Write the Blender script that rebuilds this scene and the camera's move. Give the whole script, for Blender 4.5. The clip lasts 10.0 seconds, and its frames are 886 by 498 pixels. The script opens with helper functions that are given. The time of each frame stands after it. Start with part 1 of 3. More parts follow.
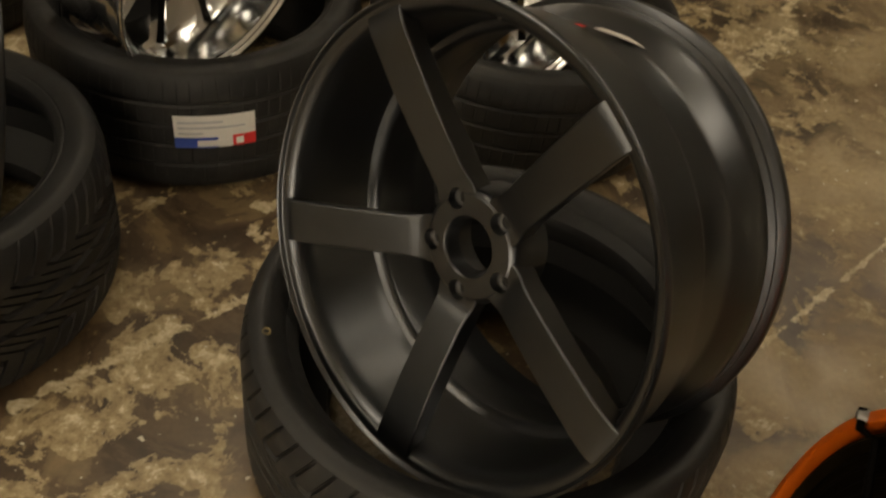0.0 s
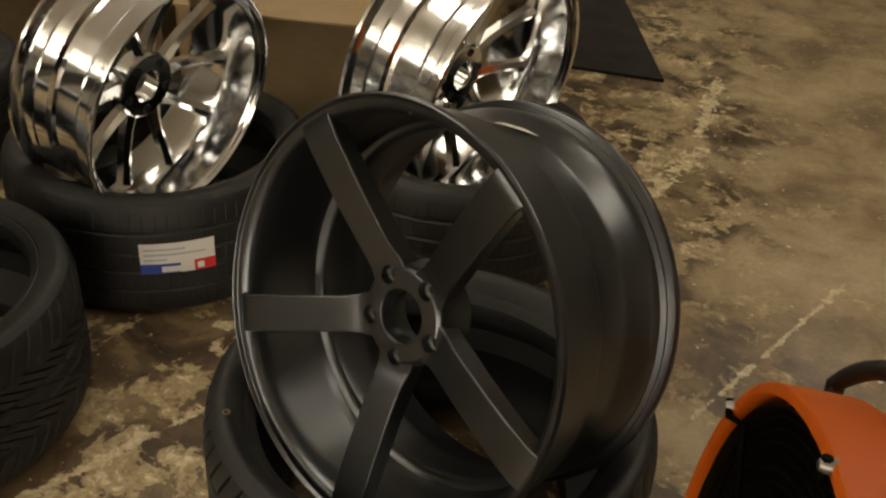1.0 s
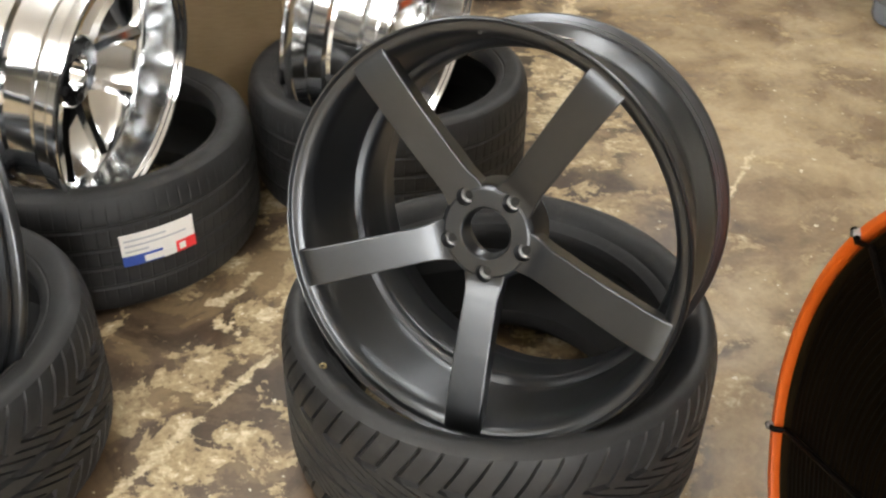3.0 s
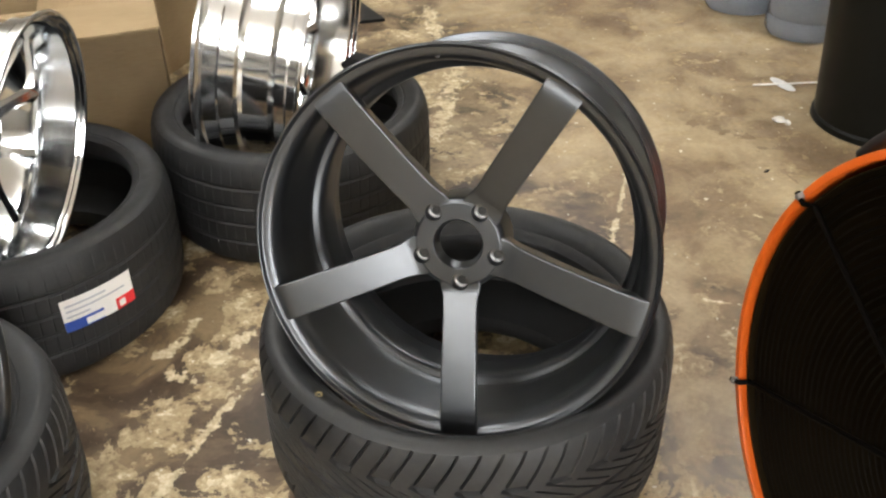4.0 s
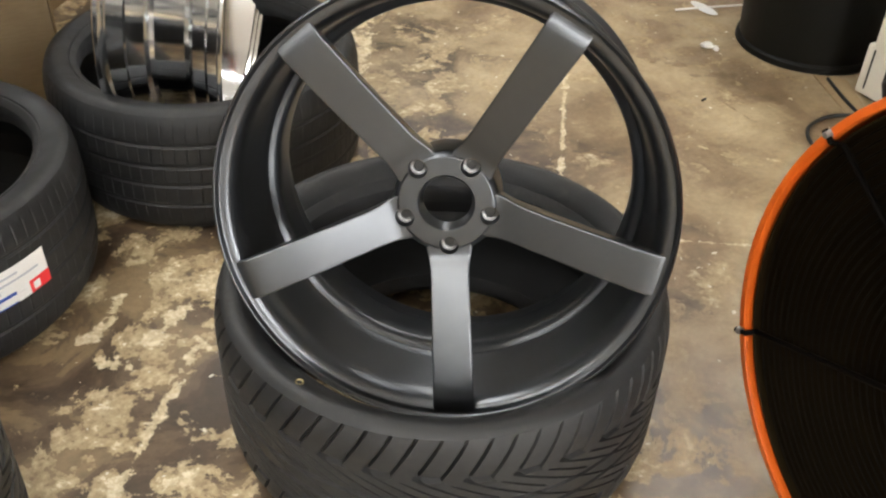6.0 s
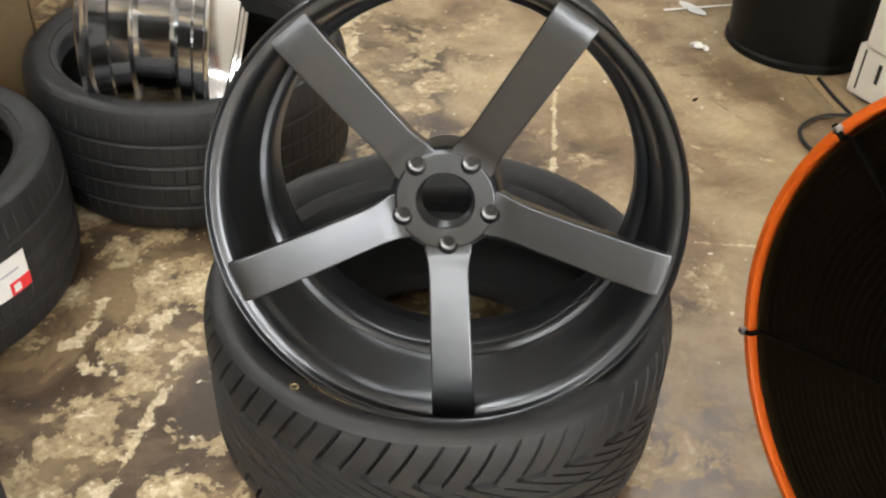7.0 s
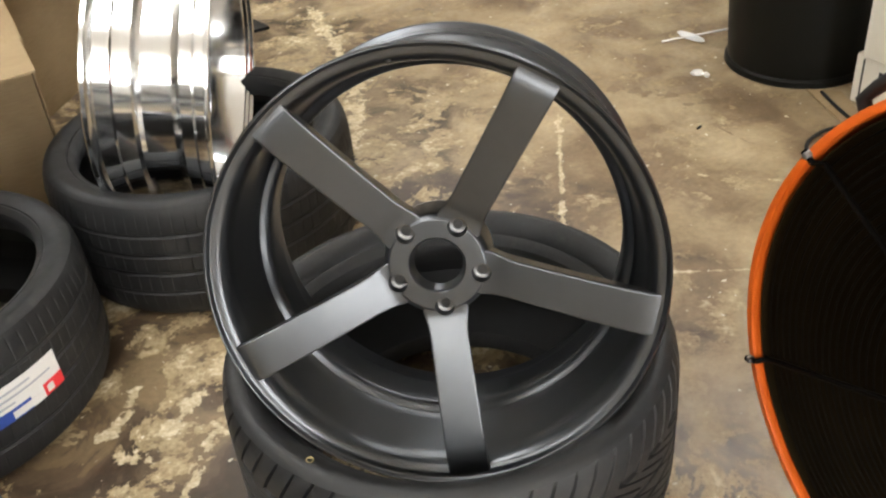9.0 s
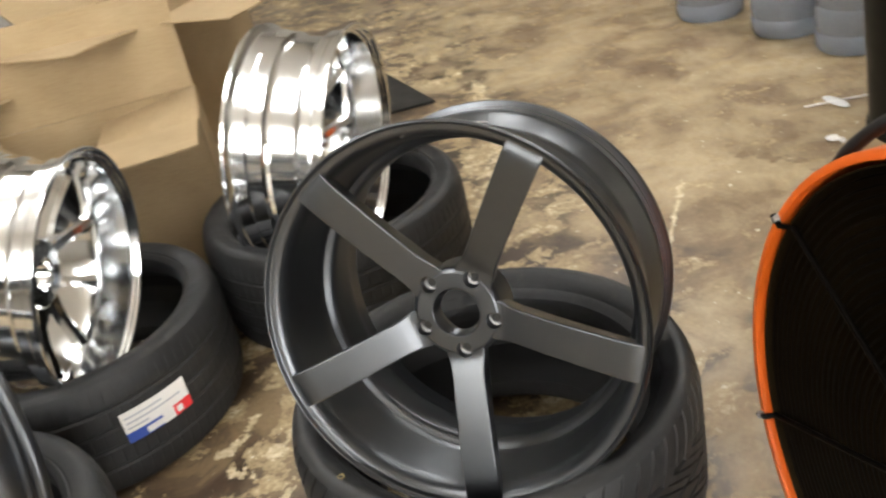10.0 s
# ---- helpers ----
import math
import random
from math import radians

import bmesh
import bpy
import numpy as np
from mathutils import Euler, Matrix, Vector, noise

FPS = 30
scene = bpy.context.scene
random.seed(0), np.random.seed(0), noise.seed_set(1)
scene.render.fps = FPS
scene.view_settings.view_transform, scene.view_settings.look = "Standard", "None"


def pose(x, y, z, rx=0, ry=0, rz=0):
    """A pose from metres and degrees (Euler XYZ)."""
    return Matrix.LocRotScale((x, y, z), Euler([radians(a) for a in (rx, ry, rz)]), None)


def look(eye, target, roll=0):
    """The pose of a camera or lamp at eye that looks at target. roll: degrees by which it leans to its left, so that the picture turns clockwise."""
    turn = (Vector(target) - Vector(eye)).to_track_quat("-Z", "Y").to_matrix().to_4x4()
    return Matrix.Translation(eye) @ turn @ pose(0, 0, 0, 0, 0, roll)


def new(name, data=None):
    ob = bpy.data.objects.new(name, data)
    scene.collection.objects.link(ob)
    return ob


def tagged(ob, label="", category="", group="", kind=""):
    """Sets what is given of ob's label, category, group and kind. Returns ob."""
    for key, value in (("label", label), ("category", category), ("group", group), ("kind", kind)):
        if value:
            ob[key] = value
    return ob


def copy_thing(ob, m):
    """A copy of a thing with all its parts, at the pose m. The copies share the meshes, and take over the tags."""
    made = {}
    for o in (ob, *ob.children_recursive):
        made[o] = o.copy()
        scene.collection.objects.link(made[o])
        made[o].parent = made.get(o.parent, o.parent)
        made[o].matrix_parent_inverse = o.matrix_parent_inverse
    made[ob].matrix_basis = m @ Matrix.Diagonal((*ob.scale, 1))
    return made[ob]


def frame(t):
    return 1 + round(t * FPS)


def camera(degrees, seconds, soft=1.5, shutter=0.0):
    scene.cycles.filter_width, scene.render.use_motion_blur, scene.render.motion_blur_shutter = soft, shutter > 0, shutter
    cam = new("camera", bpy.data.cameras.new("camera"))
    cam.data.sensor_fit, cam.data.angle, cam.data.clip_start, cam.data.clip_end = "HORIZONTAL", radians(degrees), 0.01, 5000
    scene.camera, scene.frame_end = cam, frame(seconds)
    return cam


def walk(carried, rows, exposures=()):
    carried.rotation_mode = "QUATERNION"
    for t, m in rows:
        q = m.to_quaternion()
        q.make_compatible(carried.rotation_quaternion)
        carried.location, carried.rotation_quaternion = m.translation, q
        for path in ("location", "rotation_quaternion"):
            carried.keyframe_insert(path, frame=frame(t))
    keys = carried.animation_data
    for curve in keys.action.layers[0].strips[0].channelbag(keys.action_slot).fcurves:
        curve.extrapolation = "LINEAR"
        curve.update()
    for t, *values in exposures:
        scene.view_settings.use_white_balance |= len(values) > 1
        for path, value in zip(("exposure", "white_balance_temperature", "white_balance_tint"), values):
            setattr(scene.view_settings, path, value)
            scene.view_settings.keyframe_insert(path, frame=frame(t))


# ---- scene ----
cam = camera(50.2, 10.0, soft=2.3, shutter=0.2)
PATH = [
    (0, (0.142, 0.0, 1.231), (0.151, 1.466, -0.13), 7.7),
    (0.5, (0.19, -0.108, 1.243), (0.202, 1.538, 0.107), 7.7),
    (1, (0.206, -0.197, 1.243), (0.24, 1.483, 0.159), 4.3),
    (1.2, (0.185, -0.2, 1.239), (0.213, 1.47, 0.138), 3.3),
    (1.5, (0.089, -0.242, 1.235), (0.193, 1.434, 0.149), 3.3),
    (1.8, (-0.014, -0.296, 1.23), (0.204, 1.371, 0.145), 3.1),
    (2, (-0.068, -0.319, 1.239), (0.179, 1.341, 0.152), 4.4),
    (2.2, (-0.084, -0.307, 1.238), (0.142, 1.346, 0.135), 4.4),
    (3.3, (-0.285, -0.179, 1.206), (0.322, 1.339, 0.054), -0.3),
    (3.5, (-0.352, -0.167, 1.23), (0.345, 1.317, 0.085), -0.8),
    (4, (-0.389, -0.197, 1.246), (0.38, 1.275, 0.13), -0.6),
    (4.5, (-0.394, -0.247, 1.24), (0.363, 1.248, 0.149), -2.7),
    (5, (-0.411, -0.188, 1.224), (0.383, 1.255, 0.09), -2.3),
    (5.5, (-0.435, -0.05, 1.214), (0.467, 1.275, 0.018), 0.4),
    (5.7, (-0.443, -0.017, 1.204), (0.481, 1.261, -0.026), 1.3),
    (7, (-0.452, 0.052, 1.159), (0.538, 1.289, -0.061), 2.5),
    (7.5, (-0.452, 0.053, 1.154), (0.541, 1.303, -0.051), 2.4),
    (8, (-0.446, 0.047, 1.168), (0.558, 1.326, 0.004), -0.5),
    (8.5, (-0.442, 0.024, 1.19), (0.531, 1.352, 0.053), -3.2),
    (9, (-0.404, -0.007, 1.2), (0.54, 1.337, 0.058), -5.8),
    (9.5, (-0.364, -0.07, 1.223), (0.49, 1.338, 0.088), -9.2),
    (9.8, (-0.294, -0.209, 1.243), (0.469, 1.319, 0.203), -12.1),
    (10, (-0.22, -0.311, 1.239), (0.355, 1.347, 0.28), -12.8),
]
EXPOSURES = [(0, -1.16, 8400, 10), (0.5, -0.96, 8000, 10), (1.5, -0.94, 7850, 10), (2.2, -0.28, 6950, 10), (3.3, 0.48, 6150, 10), (10, 0.50, 6150, 10)]
walk(cam, [(t, look(eye, target, roll)) for t, eye, target, roll in PATH], EXPOSURES)

# ---- world and lamps ----
world = bpy.data.worlds.new("workshop_air")
world.use_nodes = True
scene.world = world
world.node_tree.nodes["Background"].inputs[0].default_value = (1.0, 0.86, 0.68, 1)
world.node_tree.nodes["Background"].inputs[1].default_value = 0.02

CEILING = 3.0
PANEL_POWER = 8.8
DAYLIGHT = 10.5


# ---- materials ----
def mat(name, base=(0.5, 0.5, 0.5), rough=0.5, metal=0.0, emit=0.0):
    m = bpy.data.materials.new(name)
    m.use_nodes = True
    b = m.node_tree.nodes["Principled BSDF"]
    b.inputs["Base Color"].default_value = (*base, 1)
    b.inputs["Roughness"].default_value = rough
    b.inputs["Metallic"].default_value = metal
    if emit:
        b.inputs["Emission Color"].default_value = (*base, 1)
        b.inputs["Emission Strength"].default_value = emit
    return m


def node(m, kind, **values):
    n = m.node_tree.nodes.new(kind)
    for key, v in values.items():
        if key in n.inputs:
            n.inputs[key].default_value = v
    return n


def link(m, a, b):
    m.node_tree.links.new(a, b)


def coords(m, scale=(1, 1, 1), at=(0, 0, 0)):
    tc = node(m, "ShaderNodeTexCoord")
    mp = node(m, "ShaderNodeMapping")
    mp.inputs["Scale"].default_value = scale
    mp.inputs["Location"].default_value = at
    link(m, tc.outputs["Object"], mp.inputs["Vector"])
    return mp.outputs["Vector"]


def noise_at(m, vec, scale, detail=6.0, rough=0.55, distortion=0.0):
    n = node(m, "ShaderNodeTexNoise", Scale=scale, Detail=detail, Roughness=rough, Distortion=distortion)
    link(m, vec, n.inputs["Vector"])
    return n.outputs["Fac"]


def ramp(m, fac, stops):
    r = node(m, "ShaderNodeValToRGB")
    el = r.color_ramp.elements
    while len(el) < len(stops):
        el.new(0.5)
    for e, (p, c) in zip(el, stops):
        e.position = p
        e.color = (*c, 1) if len(c) == 3 else c
    link(m, fac, r.inputs["Fac"])
    return r.outputs["Color"]


def mix(m, fac, a, b):
    n = m.node_tree.nodes.new("ShaderNodeMix")
    n.data_type = "RGBA"
    for v, i in ((fac, 0), (a, 6), (b, 7)):
        if isinstance(v, (int, float)):
            n.inputs[i].default_value = v
        elif isinstance(v, tuple):
            n.inputs[i].default_value = (*v, 1)
        else:
            link(m, v, n.inputs[i])
    return n.outputs[2]


def bump(m, height, strength=0.3, distance=0.002):
    b = node(m, "ShaderNodeBump")
    b.inputs["Strength"].default_value = strength
    b.inputs["Distance"].default_value = distance
    link(m, height, b.inputs["Height"])
    link(m, b.outputs["Normal"], m.node_tree.nodes["Principled BSDF"].inputs["Normal"])


def into(m, socket, name):
    link(m, socket, m.node_tree.nodes["Principled BSDF"].inputs[name])


def speckled(m, base, spread, scale, rough=None, height=0.0):
    """Two scales of uneven tone on a plain surface, with fine relief."""
    v = coords(m)
    big, fine = noise_at(m, v, scale, 4), noise_at(m, v, scale * 9, 3)
    lo, hi = tuple(c * (1 - spread) for c in base), tuple(min(1, c * (1 + spread)) for c in base)
    into(m, mix(m, 0.4, ramp(m, big, [(0.3, lo), (0.7, hi)]), ramp(m, fine, [(0.3, lo), (0.7, hi)])), "Base Color")
    if rough:
        into(m, ramp(m, big, [(0.3, (rough[0],) * 3), (0.7, (rough[1],) * 3)]), "Roughness")
    if height:
        bump(m, fine, 0.5, height)
    return m


def calc(m, op, *values):
    n = node(m, "ShaderNodeMath")
    n.operation = op
    for i, v in enumerate(values):
        if isinstance(v, (int, float)):
            n.inputs[i].default_value = v
        else:
            link(m, v, n.inputs[i])
    return n.outputs[0]


def streak(m, x, y, ragged, a, b, width):
    """How far a point lies inside a ragged painted line from a to b: 1 on it, 0 off it."""
    length = math.hypot(b[0] - a[0], b[1] - a[1])
    dx, dy = (b[0] - a[0]) / length, (b[1] - a[1]) / length
    along = calc(m, "ADD", calc(m, "MULTIPLY", calc(m, "SUBTRACT", x, a[0]), dx), calc(m, "MULTIPLY", calc(m, "SUBTRACT", y, a[1]), dy))
    across = calc(m, "ADD", calc(m, "MULTIPLY", calc(m, "SUBTRACT", x, a[0]), -dy), calc(m, "MULTIPLY", calc(m, "SUBTRACT", y, a[1]), dx))
    past = calc(m, "MAXIMUM", calc(m, "MAXIMUM", calc(m, "MULTIPLY", along, -1.0), calc(m, "SUBTRACT", along, length)), 0.0)
    off = calc(m, "ADD", calc(m, "ABSOLUTE", across), past)
    edge = calc(m, "SUBTRACT", calc(m, "MULTIPLY", ragged, width * 9.5), width * 4.0)
    return calc(m, "MULTIPLY", calc(m, "SUBTRACT", edge, off), 400.0)


def floor_material():
    m = mat("worn_painted_concrete", rough=0.45)
    v = coords(m)
    v2 = coords(m, at=(3.7, 1.9, 0.0))
    v3 = coords(m, at=(8.3, 5.1, 2.0))
    sep = node(m, "ShaderNodeSeparateXYZ")
    link(m, v, sep.inputs[0])
    x, y = sep.outputs["X"], sep.outputs["Y"]
    cloud = noise_at(m, v, 2.6, 7, 0.6, 0.4)
    coat = noise_at(m, v2, 5.2, 10, 0.62, 0.5)
    flake = noise_at(m, v3, 7.5, 10, 0.66, 0.6)
    spots = noise_at(m, v2, 23, 8, 0.68, 0.4)
    fine = noise_at(m, v, 75, 5, 0.7)
    specks = noise_at(m, v3, 46, 3, 0.5)
    grey = lambda a, b: [(a, (0, 0, 0)), (b, (1, 1, 1))]
    # The west side keeps a chipped dark brown coat, the east side is rubbed down to tan.
    east = calc(m, "SUBTRACT", calc(m, "SUBTRACT", x, 0.32), calc(m, "MULTIPLY", calc(m, "SUBTRACT", y, 1.2), 0.30))
    east = ramp(m, calc(m, "ADD", calc(m, "MULTIPLY", east, 1.3), calc(m, "MULTIPLY", calc(m, "SUBTRACT", coat, 0.5), 2.4)), grey(0.1, 0.75))
    west = ramp(m, coat, [(0.38, (0.058, 0.038, 0.022)), (0.45, (0.085, 0.056, 0.033)), (0.462, (0.115, 0.077, 0.044)), (0.52, (0.135, 0.091, 0.052)), (0.535, (0.185, 0.128, 0.070)), (0.62, (0.25, 0.178, 0.098))])
    worn = ramp(m, mix(m, 0.5, spots, fine), [(0.36, (0.25, 0.18, 0.10)), (0.50, (0.40, 0.305, 0.17)), (0.64, (0.55, 0.45, 0.28))])
    tan = ramp(m, mix(m, 0.45, cloud, coat), [(0.37, (0.150, 0.098, 0.055)), (0.45, (0.225, 0.157, 0.088)), (0.50, (0.315, 0.234, 0.133)), (0.60, (0.43, 0.336, 0.202))])
    pale = ramp(m, mix(m, 0.5, fine, spots), [(0.38, (0.42, 0.33, 0.19)), (0.52, (0.60, 0.50, 0.32)), (0.64, (0.78, 0.71, 0.55))])
    chips = calc(m, "ADD", calc(m, "MULTIPLY", flake, 0.72), calc(m, "MULTIPLY", spots, 0.28))
    west = mix(m, ramp(m, chips, [(0.503, (0, 0, 0)), (0.511, (0.8, 0.8, 0.8)), (0.54, (1, 1, 1))]), west, worn)
    west = mix(m, ramp(m, chips, grey(0.574, 0.586)), west, pale)
    tan = mix(m, ramp(m, chips, [(0.55, (0, 0, 0)), (0.575, (0.5, 0.5, 0.5)), (0.62, (0.8, 0.8, 0.8))]), tan, worn)
    base = mix(m, east, west, tan)
    ragged = calc(m, "ADD", calc(m, "MULTIPLY", spots, 0.75), calc(m, "MULTIPLY", flake, 0.25))
    marks = (((-0.48, 0.843), (-0.066, 1.246), 0.013), ((0.742, 1.18), (1.214, 1.686), 0.0075), ((0.875, 0.998), (1.311, 0.617), 0.005), ((0.735, 1.99), (1.014, 2.37), 0.030), ((1.027, 2.466), (1.192, 2.949), 0.026),
             ((-0.027, 1.456), (-0.005, 1.439), 0.006), ((-0.047, 1.278), (-0.043, 1.233), 0.007), ((-0.03, 1.361), (-0.119, 1.311), 0.016), ((-0.224, 1.379), (-0.164, 1.398), 0.017), ((-0.164, 1.398), (-0.119, 1.46), 0.015),
             ((-0.215, 1.316), (-0.186, 1.276), 0.018), ((1.322, 1.066), (1.313, 1.08), 0.007), ((1.226, 1.193), (1.219, 1.209), 0.009))
    for a, b, w in marks:
        base = mix(m, ramp(m, streak(m, x, y, ragged, a, b, w), [(0.0, (0, 0, 0)), (1.0, (0.92, 0.92, 0.92))]), base, pale)
    for a, b, w in (((1.441, 1.354), (1.425, 1.221), 0.0035), ((1.425, 1.221), (1.472, 1.098), 0.0035), ((1.507, 1.532), (1.416, 1.684), 0.022), ((1.473, 1.477), (1.578, 1.402), 0.016)):
        base = mix(m, ramp(m, streak(m, x, y, ragged, a, b, w), [(0.0, (0, 0, 0)), (1.0, (0.55, 0.55, 0.55))]), base, (0.15, 0.095, 0.052))
    base = mix(m, ramp(m, specks, grey(0.70, 0.712)), base, (0.72, 0.66, 0.52))
    grime = ramp(m, fine, [(0.3, (0.72, 0.72, 0.72)), (0.6, (1, 1, 1))])
    mul = m.node_tree.nodes.new("ShaderNodeMix")
    mul.data_type, mul.blend_type = "RGBA", "MULTIPLY"
    mul.inputs[0].default_value = 0.75
    link(m, base, mul.inputs[6])
    link(m, grime, mul.inputs[7])
    into(m, mul.outputs[2], "Base Color")
    into(m, ramp(m, chips, [(0.48, (0.34,) * 3), (0.56, (0.55,) * 3)]), "Roughness")
    bump(m, calc(m, "SUBTRACT", calc(m, "MULTIPLY", spots, 0.4), chips), 0.35, 0.004)
    return m


def cardboard_material():
    m = mat("corrugated_cardboard", rough=0.85)
    v = coords(m)
    n1, n2 = noise_at(m, v, 5, 4), noise_at(m, coords(m, (4, 60, 60)), 6, 4)
    into(m, mix(m, 0.4, ramp(m, n1, [(0.3, (0.28, 0.196, 0.100)), (0.7, (0.41, 0.305, 0.172))]), ramp(m, n2, [(0.3, (0.25, 0.172, 0.088)), (0.7, (0.39, 0.29, 0.160))])), "Base Color")
    bump(m, n2, 0.25, 0.001)
    return m


def rubber_material():
    m = mat("tyre_rubber", rough=0.7)
    v = coords(m)
    n1, n2, n3 = noise_at(m, v, 6, 5), noise_at(m, v, 130, 3), noise_at(m, coords(m, at=(2.0, 4.0, 1.0)), 24, 7, 0.65)
    tone = mix(m, 0.4, ramp(m, n1, [(0.3, (0.008, 0.008, 0.009)), (0.7, (0.018, 0.018, 0.018))]), ramp(m, n2, [(0.3, (0.008, 0.008, 0.008)), (0.7, (0.016, 0.016, 0.016))]))
    dust = ramp(m, n3, [(0.56, (0, 0, 0)), (0.72, (0.55, 0.55, 0.55))])
    into(m, mix(m, dust, tone, (0.045, 0.042, 0.037)), "Base Color")
    into(m, ramp(m, mix(m, 0.5, n1, n3), [(0.38, (0.44,) * 3), (0.62, (0.68,) * 3)]), "Roughness")
    bump(m, n2, 0.3, 0.0006)
    return m


LINER = speckled(mat("butyl_liner", rough=0.6), (0.006, 0.006, 0.006), 0.15, 8)
FLOOR = floor_material()
CARD = cardboard_material()
RUBBER = rubber_material()
GUN = speckled(mat("satin_gunmetal_paint", metal=0.95), (0.107, 0.112, 0.120), 0.05, 8, (0.30, 0.335), 0.00005)
# Darkness of the open bolt holes, put into a steel colour.
HOLE = mat("shaded_bore_steel", (0.035, 0.034, 0.033), 0.5, 0.6)
NUT = mat("bare_steel_sleeve", (0.13, 0.13, 0.13), 0.34, 0.95)
CHROME = speckled(mat("chrome_plate", metal=1.0), (0.88, 0.90, 0.92), 0.02, 6, (0.09, 0.14))
ORANGE = speckled(mat("orange_powder_coat", rough=0.4), (0.56, 0.100, 0.008), 0.06, 7, (0.40, 0.52), 0.0002)
ORANGE.node_tree.nodes["Principled BSDF"].inputs["Specular IOR Level"].default_value = 0.3
BLACK = speckled(mat("black_plastic", rough=0.55), (0.008, 0.008, 0.0075), 0.15, 9, (0.5, 0.62), 0.0002)
WIRE = mat("black_coated_wire", (0.003, 0.0025, 0.0020), 0.40)
WIRE.node_tree.nodes["Principled BSDF"].inputs["Specular IOR Level"].default_value = 0.03
# Near-black brown with almost no gloss, for the inside of the fan drum.
INSIDE = speckled(mat("dark_fan_inside", rough=0.6), (0.0105, 0.0070, 0.0026), 0.2, 8)
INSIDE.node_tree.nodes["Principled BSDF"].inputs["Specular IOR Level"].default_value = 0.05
BIN = speckled(mat("black_bin_plastic", rough=0.5), (0.0045, 0.0045, 0.0035), 0.2, 9, (0.42, 0.55), 0.0002)
BIN.node_tree.nodes["Principled BSDF"].inputs["Specular IOR Level"].default_value = 0.18
CHALK = mat("dull_yellow_mark", (0.20, 0.16, 0.07), 0.8)
BRIGHT = mat("zinc_bolt", (0.30, 0.29, 0.28), 0.35, 0.9)
PAPER = speckled(mat("white_paper", rough=0.8), (0.76, 0.74, 0.70), 0.04, 20)
PRINT = mat("grey_print", (0.42, 0.43, 0.46), 0.7)
RED = mat("red_print", (0.72, 0.03, 0.035), 0.5)
BLUE = mat("blue_print", (0.03, 0.075, 0.36), 0.5)
PLASTER = speckled(mat("wall_paint", rough=0.85), (0.44, 0.42, 0.38), 0.08, 2.5, None, 0.0006)
CEIL = speckled(mat("ceiling_paint", rough=0.9), (0.80, 0.78, 0.74), 0.05, 2)
PALE = speckled(mat("pale_grey_enamel", rough=0.5), (0.72, 0.69, 0.60), 0.05, 6)
CLOUDY = speckled(mat("clouded_plastic", rough=0.3), (0.60, 0.60, 0.60), 0.06, 15)
SKYGLOW = mat("bright_sky_backdrop", (1.0, 0.965, 0.91), 0.9, 0.0, DAYLIGHT)
LAMP = mat("fluorescent_tube", (1.0, 0.975, 0.92), 0.5, 0.0, PANEL_POWER)
JUG = speckled(mat("blue_clear_plastic", rough=0.12), (0.36, 0.40, 0.46), 0.1, 9)
JUG.node_tree.nodes["Principled BSDF"].inputs["Transmission Weight"].default_value = 0.55


# ---- mesh helpers ----
def finish(bm, angle=0.6):
    bmesh.ops.recalc_face_normals(bm, faces=bm.faces)
    for f in bm.faces:
        f.smooth = True
    for e in bm.edges:
        if len(e.link_faces) != 2 or e.calc_face_angle(0) > angle:
            e.smooth = False
    return bm


def part(name, bm, material, parent=None, label="", m=None, angle=0.6, crisp=False):
    finish(bm, angle)
    me = bpy.data.meshes.new(name)
    bm.to_mesh(me)
    bm.free()
    me.materials.append(material)
    ob = new(name, me)
    if crisp:
        ob.modifiers.new("weighted", "WEIGHTED_NORMAL").keep_sharp = True
    if m is not None:
        ob.matrix_basis = m
    if parent is not None:
        ob.parent = parent
    if label:
        ob["label"] = label
    return ob


def thing(name, m, label, category, group="", kind=""):
    ob = new(name)
    ob.empty_display_size = 0.1
    ob.matrix_basis = m
    return tagged(ob, label, category, group, kind)


def axis_pose(at, n, spin=0.0):
    """A pose whose z points along n and whose x lies level, turned by spin degrees about n."""
    n = Vector(n).normalized()
    u = Vector((0, 0, 1)).cross(n).normalized()
    v = n.cross(u)
    return Matrix.Translation(at) @ Matrix((u, v, n)).transposed().to_4x4() @ pose(0, 0, 0, 0, 0, spin)


def lathe(profile, n=96, closed=True, bm=None):
    """Turns (radius, height) pairs about z."""
    bm = bm or bmesh.new()
    rings = []
    for r, z in profile:
        rings.append([bm.verts.new((r * math.cos(2 * math.pi * i / n), r * math.sin(2 * math.pi * i / n), z)) for i in range(n)])
    pairs = list(zip(rings, rings[1:] + rings[:1])) if closed else list(zip(rings, rings[1:]))
    for a, b in pairs:
        for i in range(n):
            j = (i + 1) % n
            bm.faces.new((a[i], a[j], b[j], b[i]))
    return bm


def slab(x0, x1, y0, y1, z0, z1, bevel=0.0, bm=None):
    bm = bm or bmesh.new()
    made = bmesh.ops.create_cube(bm, size=1)["verts"]
    for v in made:
        v.co = Vector(((x0 + x1) / 2 + v.co.x * (x1 - x0), (y0 + y1) / 2 + v.co.y * (y1 - y0), (z0 + z1) / 2 + v.co.z * (z1 - z0)))
    if bevel:
        edges = list({e for v in made for e in v.link_edges})
        bmesh.ops.bevel(bm, geom=edges, offset=bevel, segments=2, affect="EDGES", profile=0.6)
    return bm


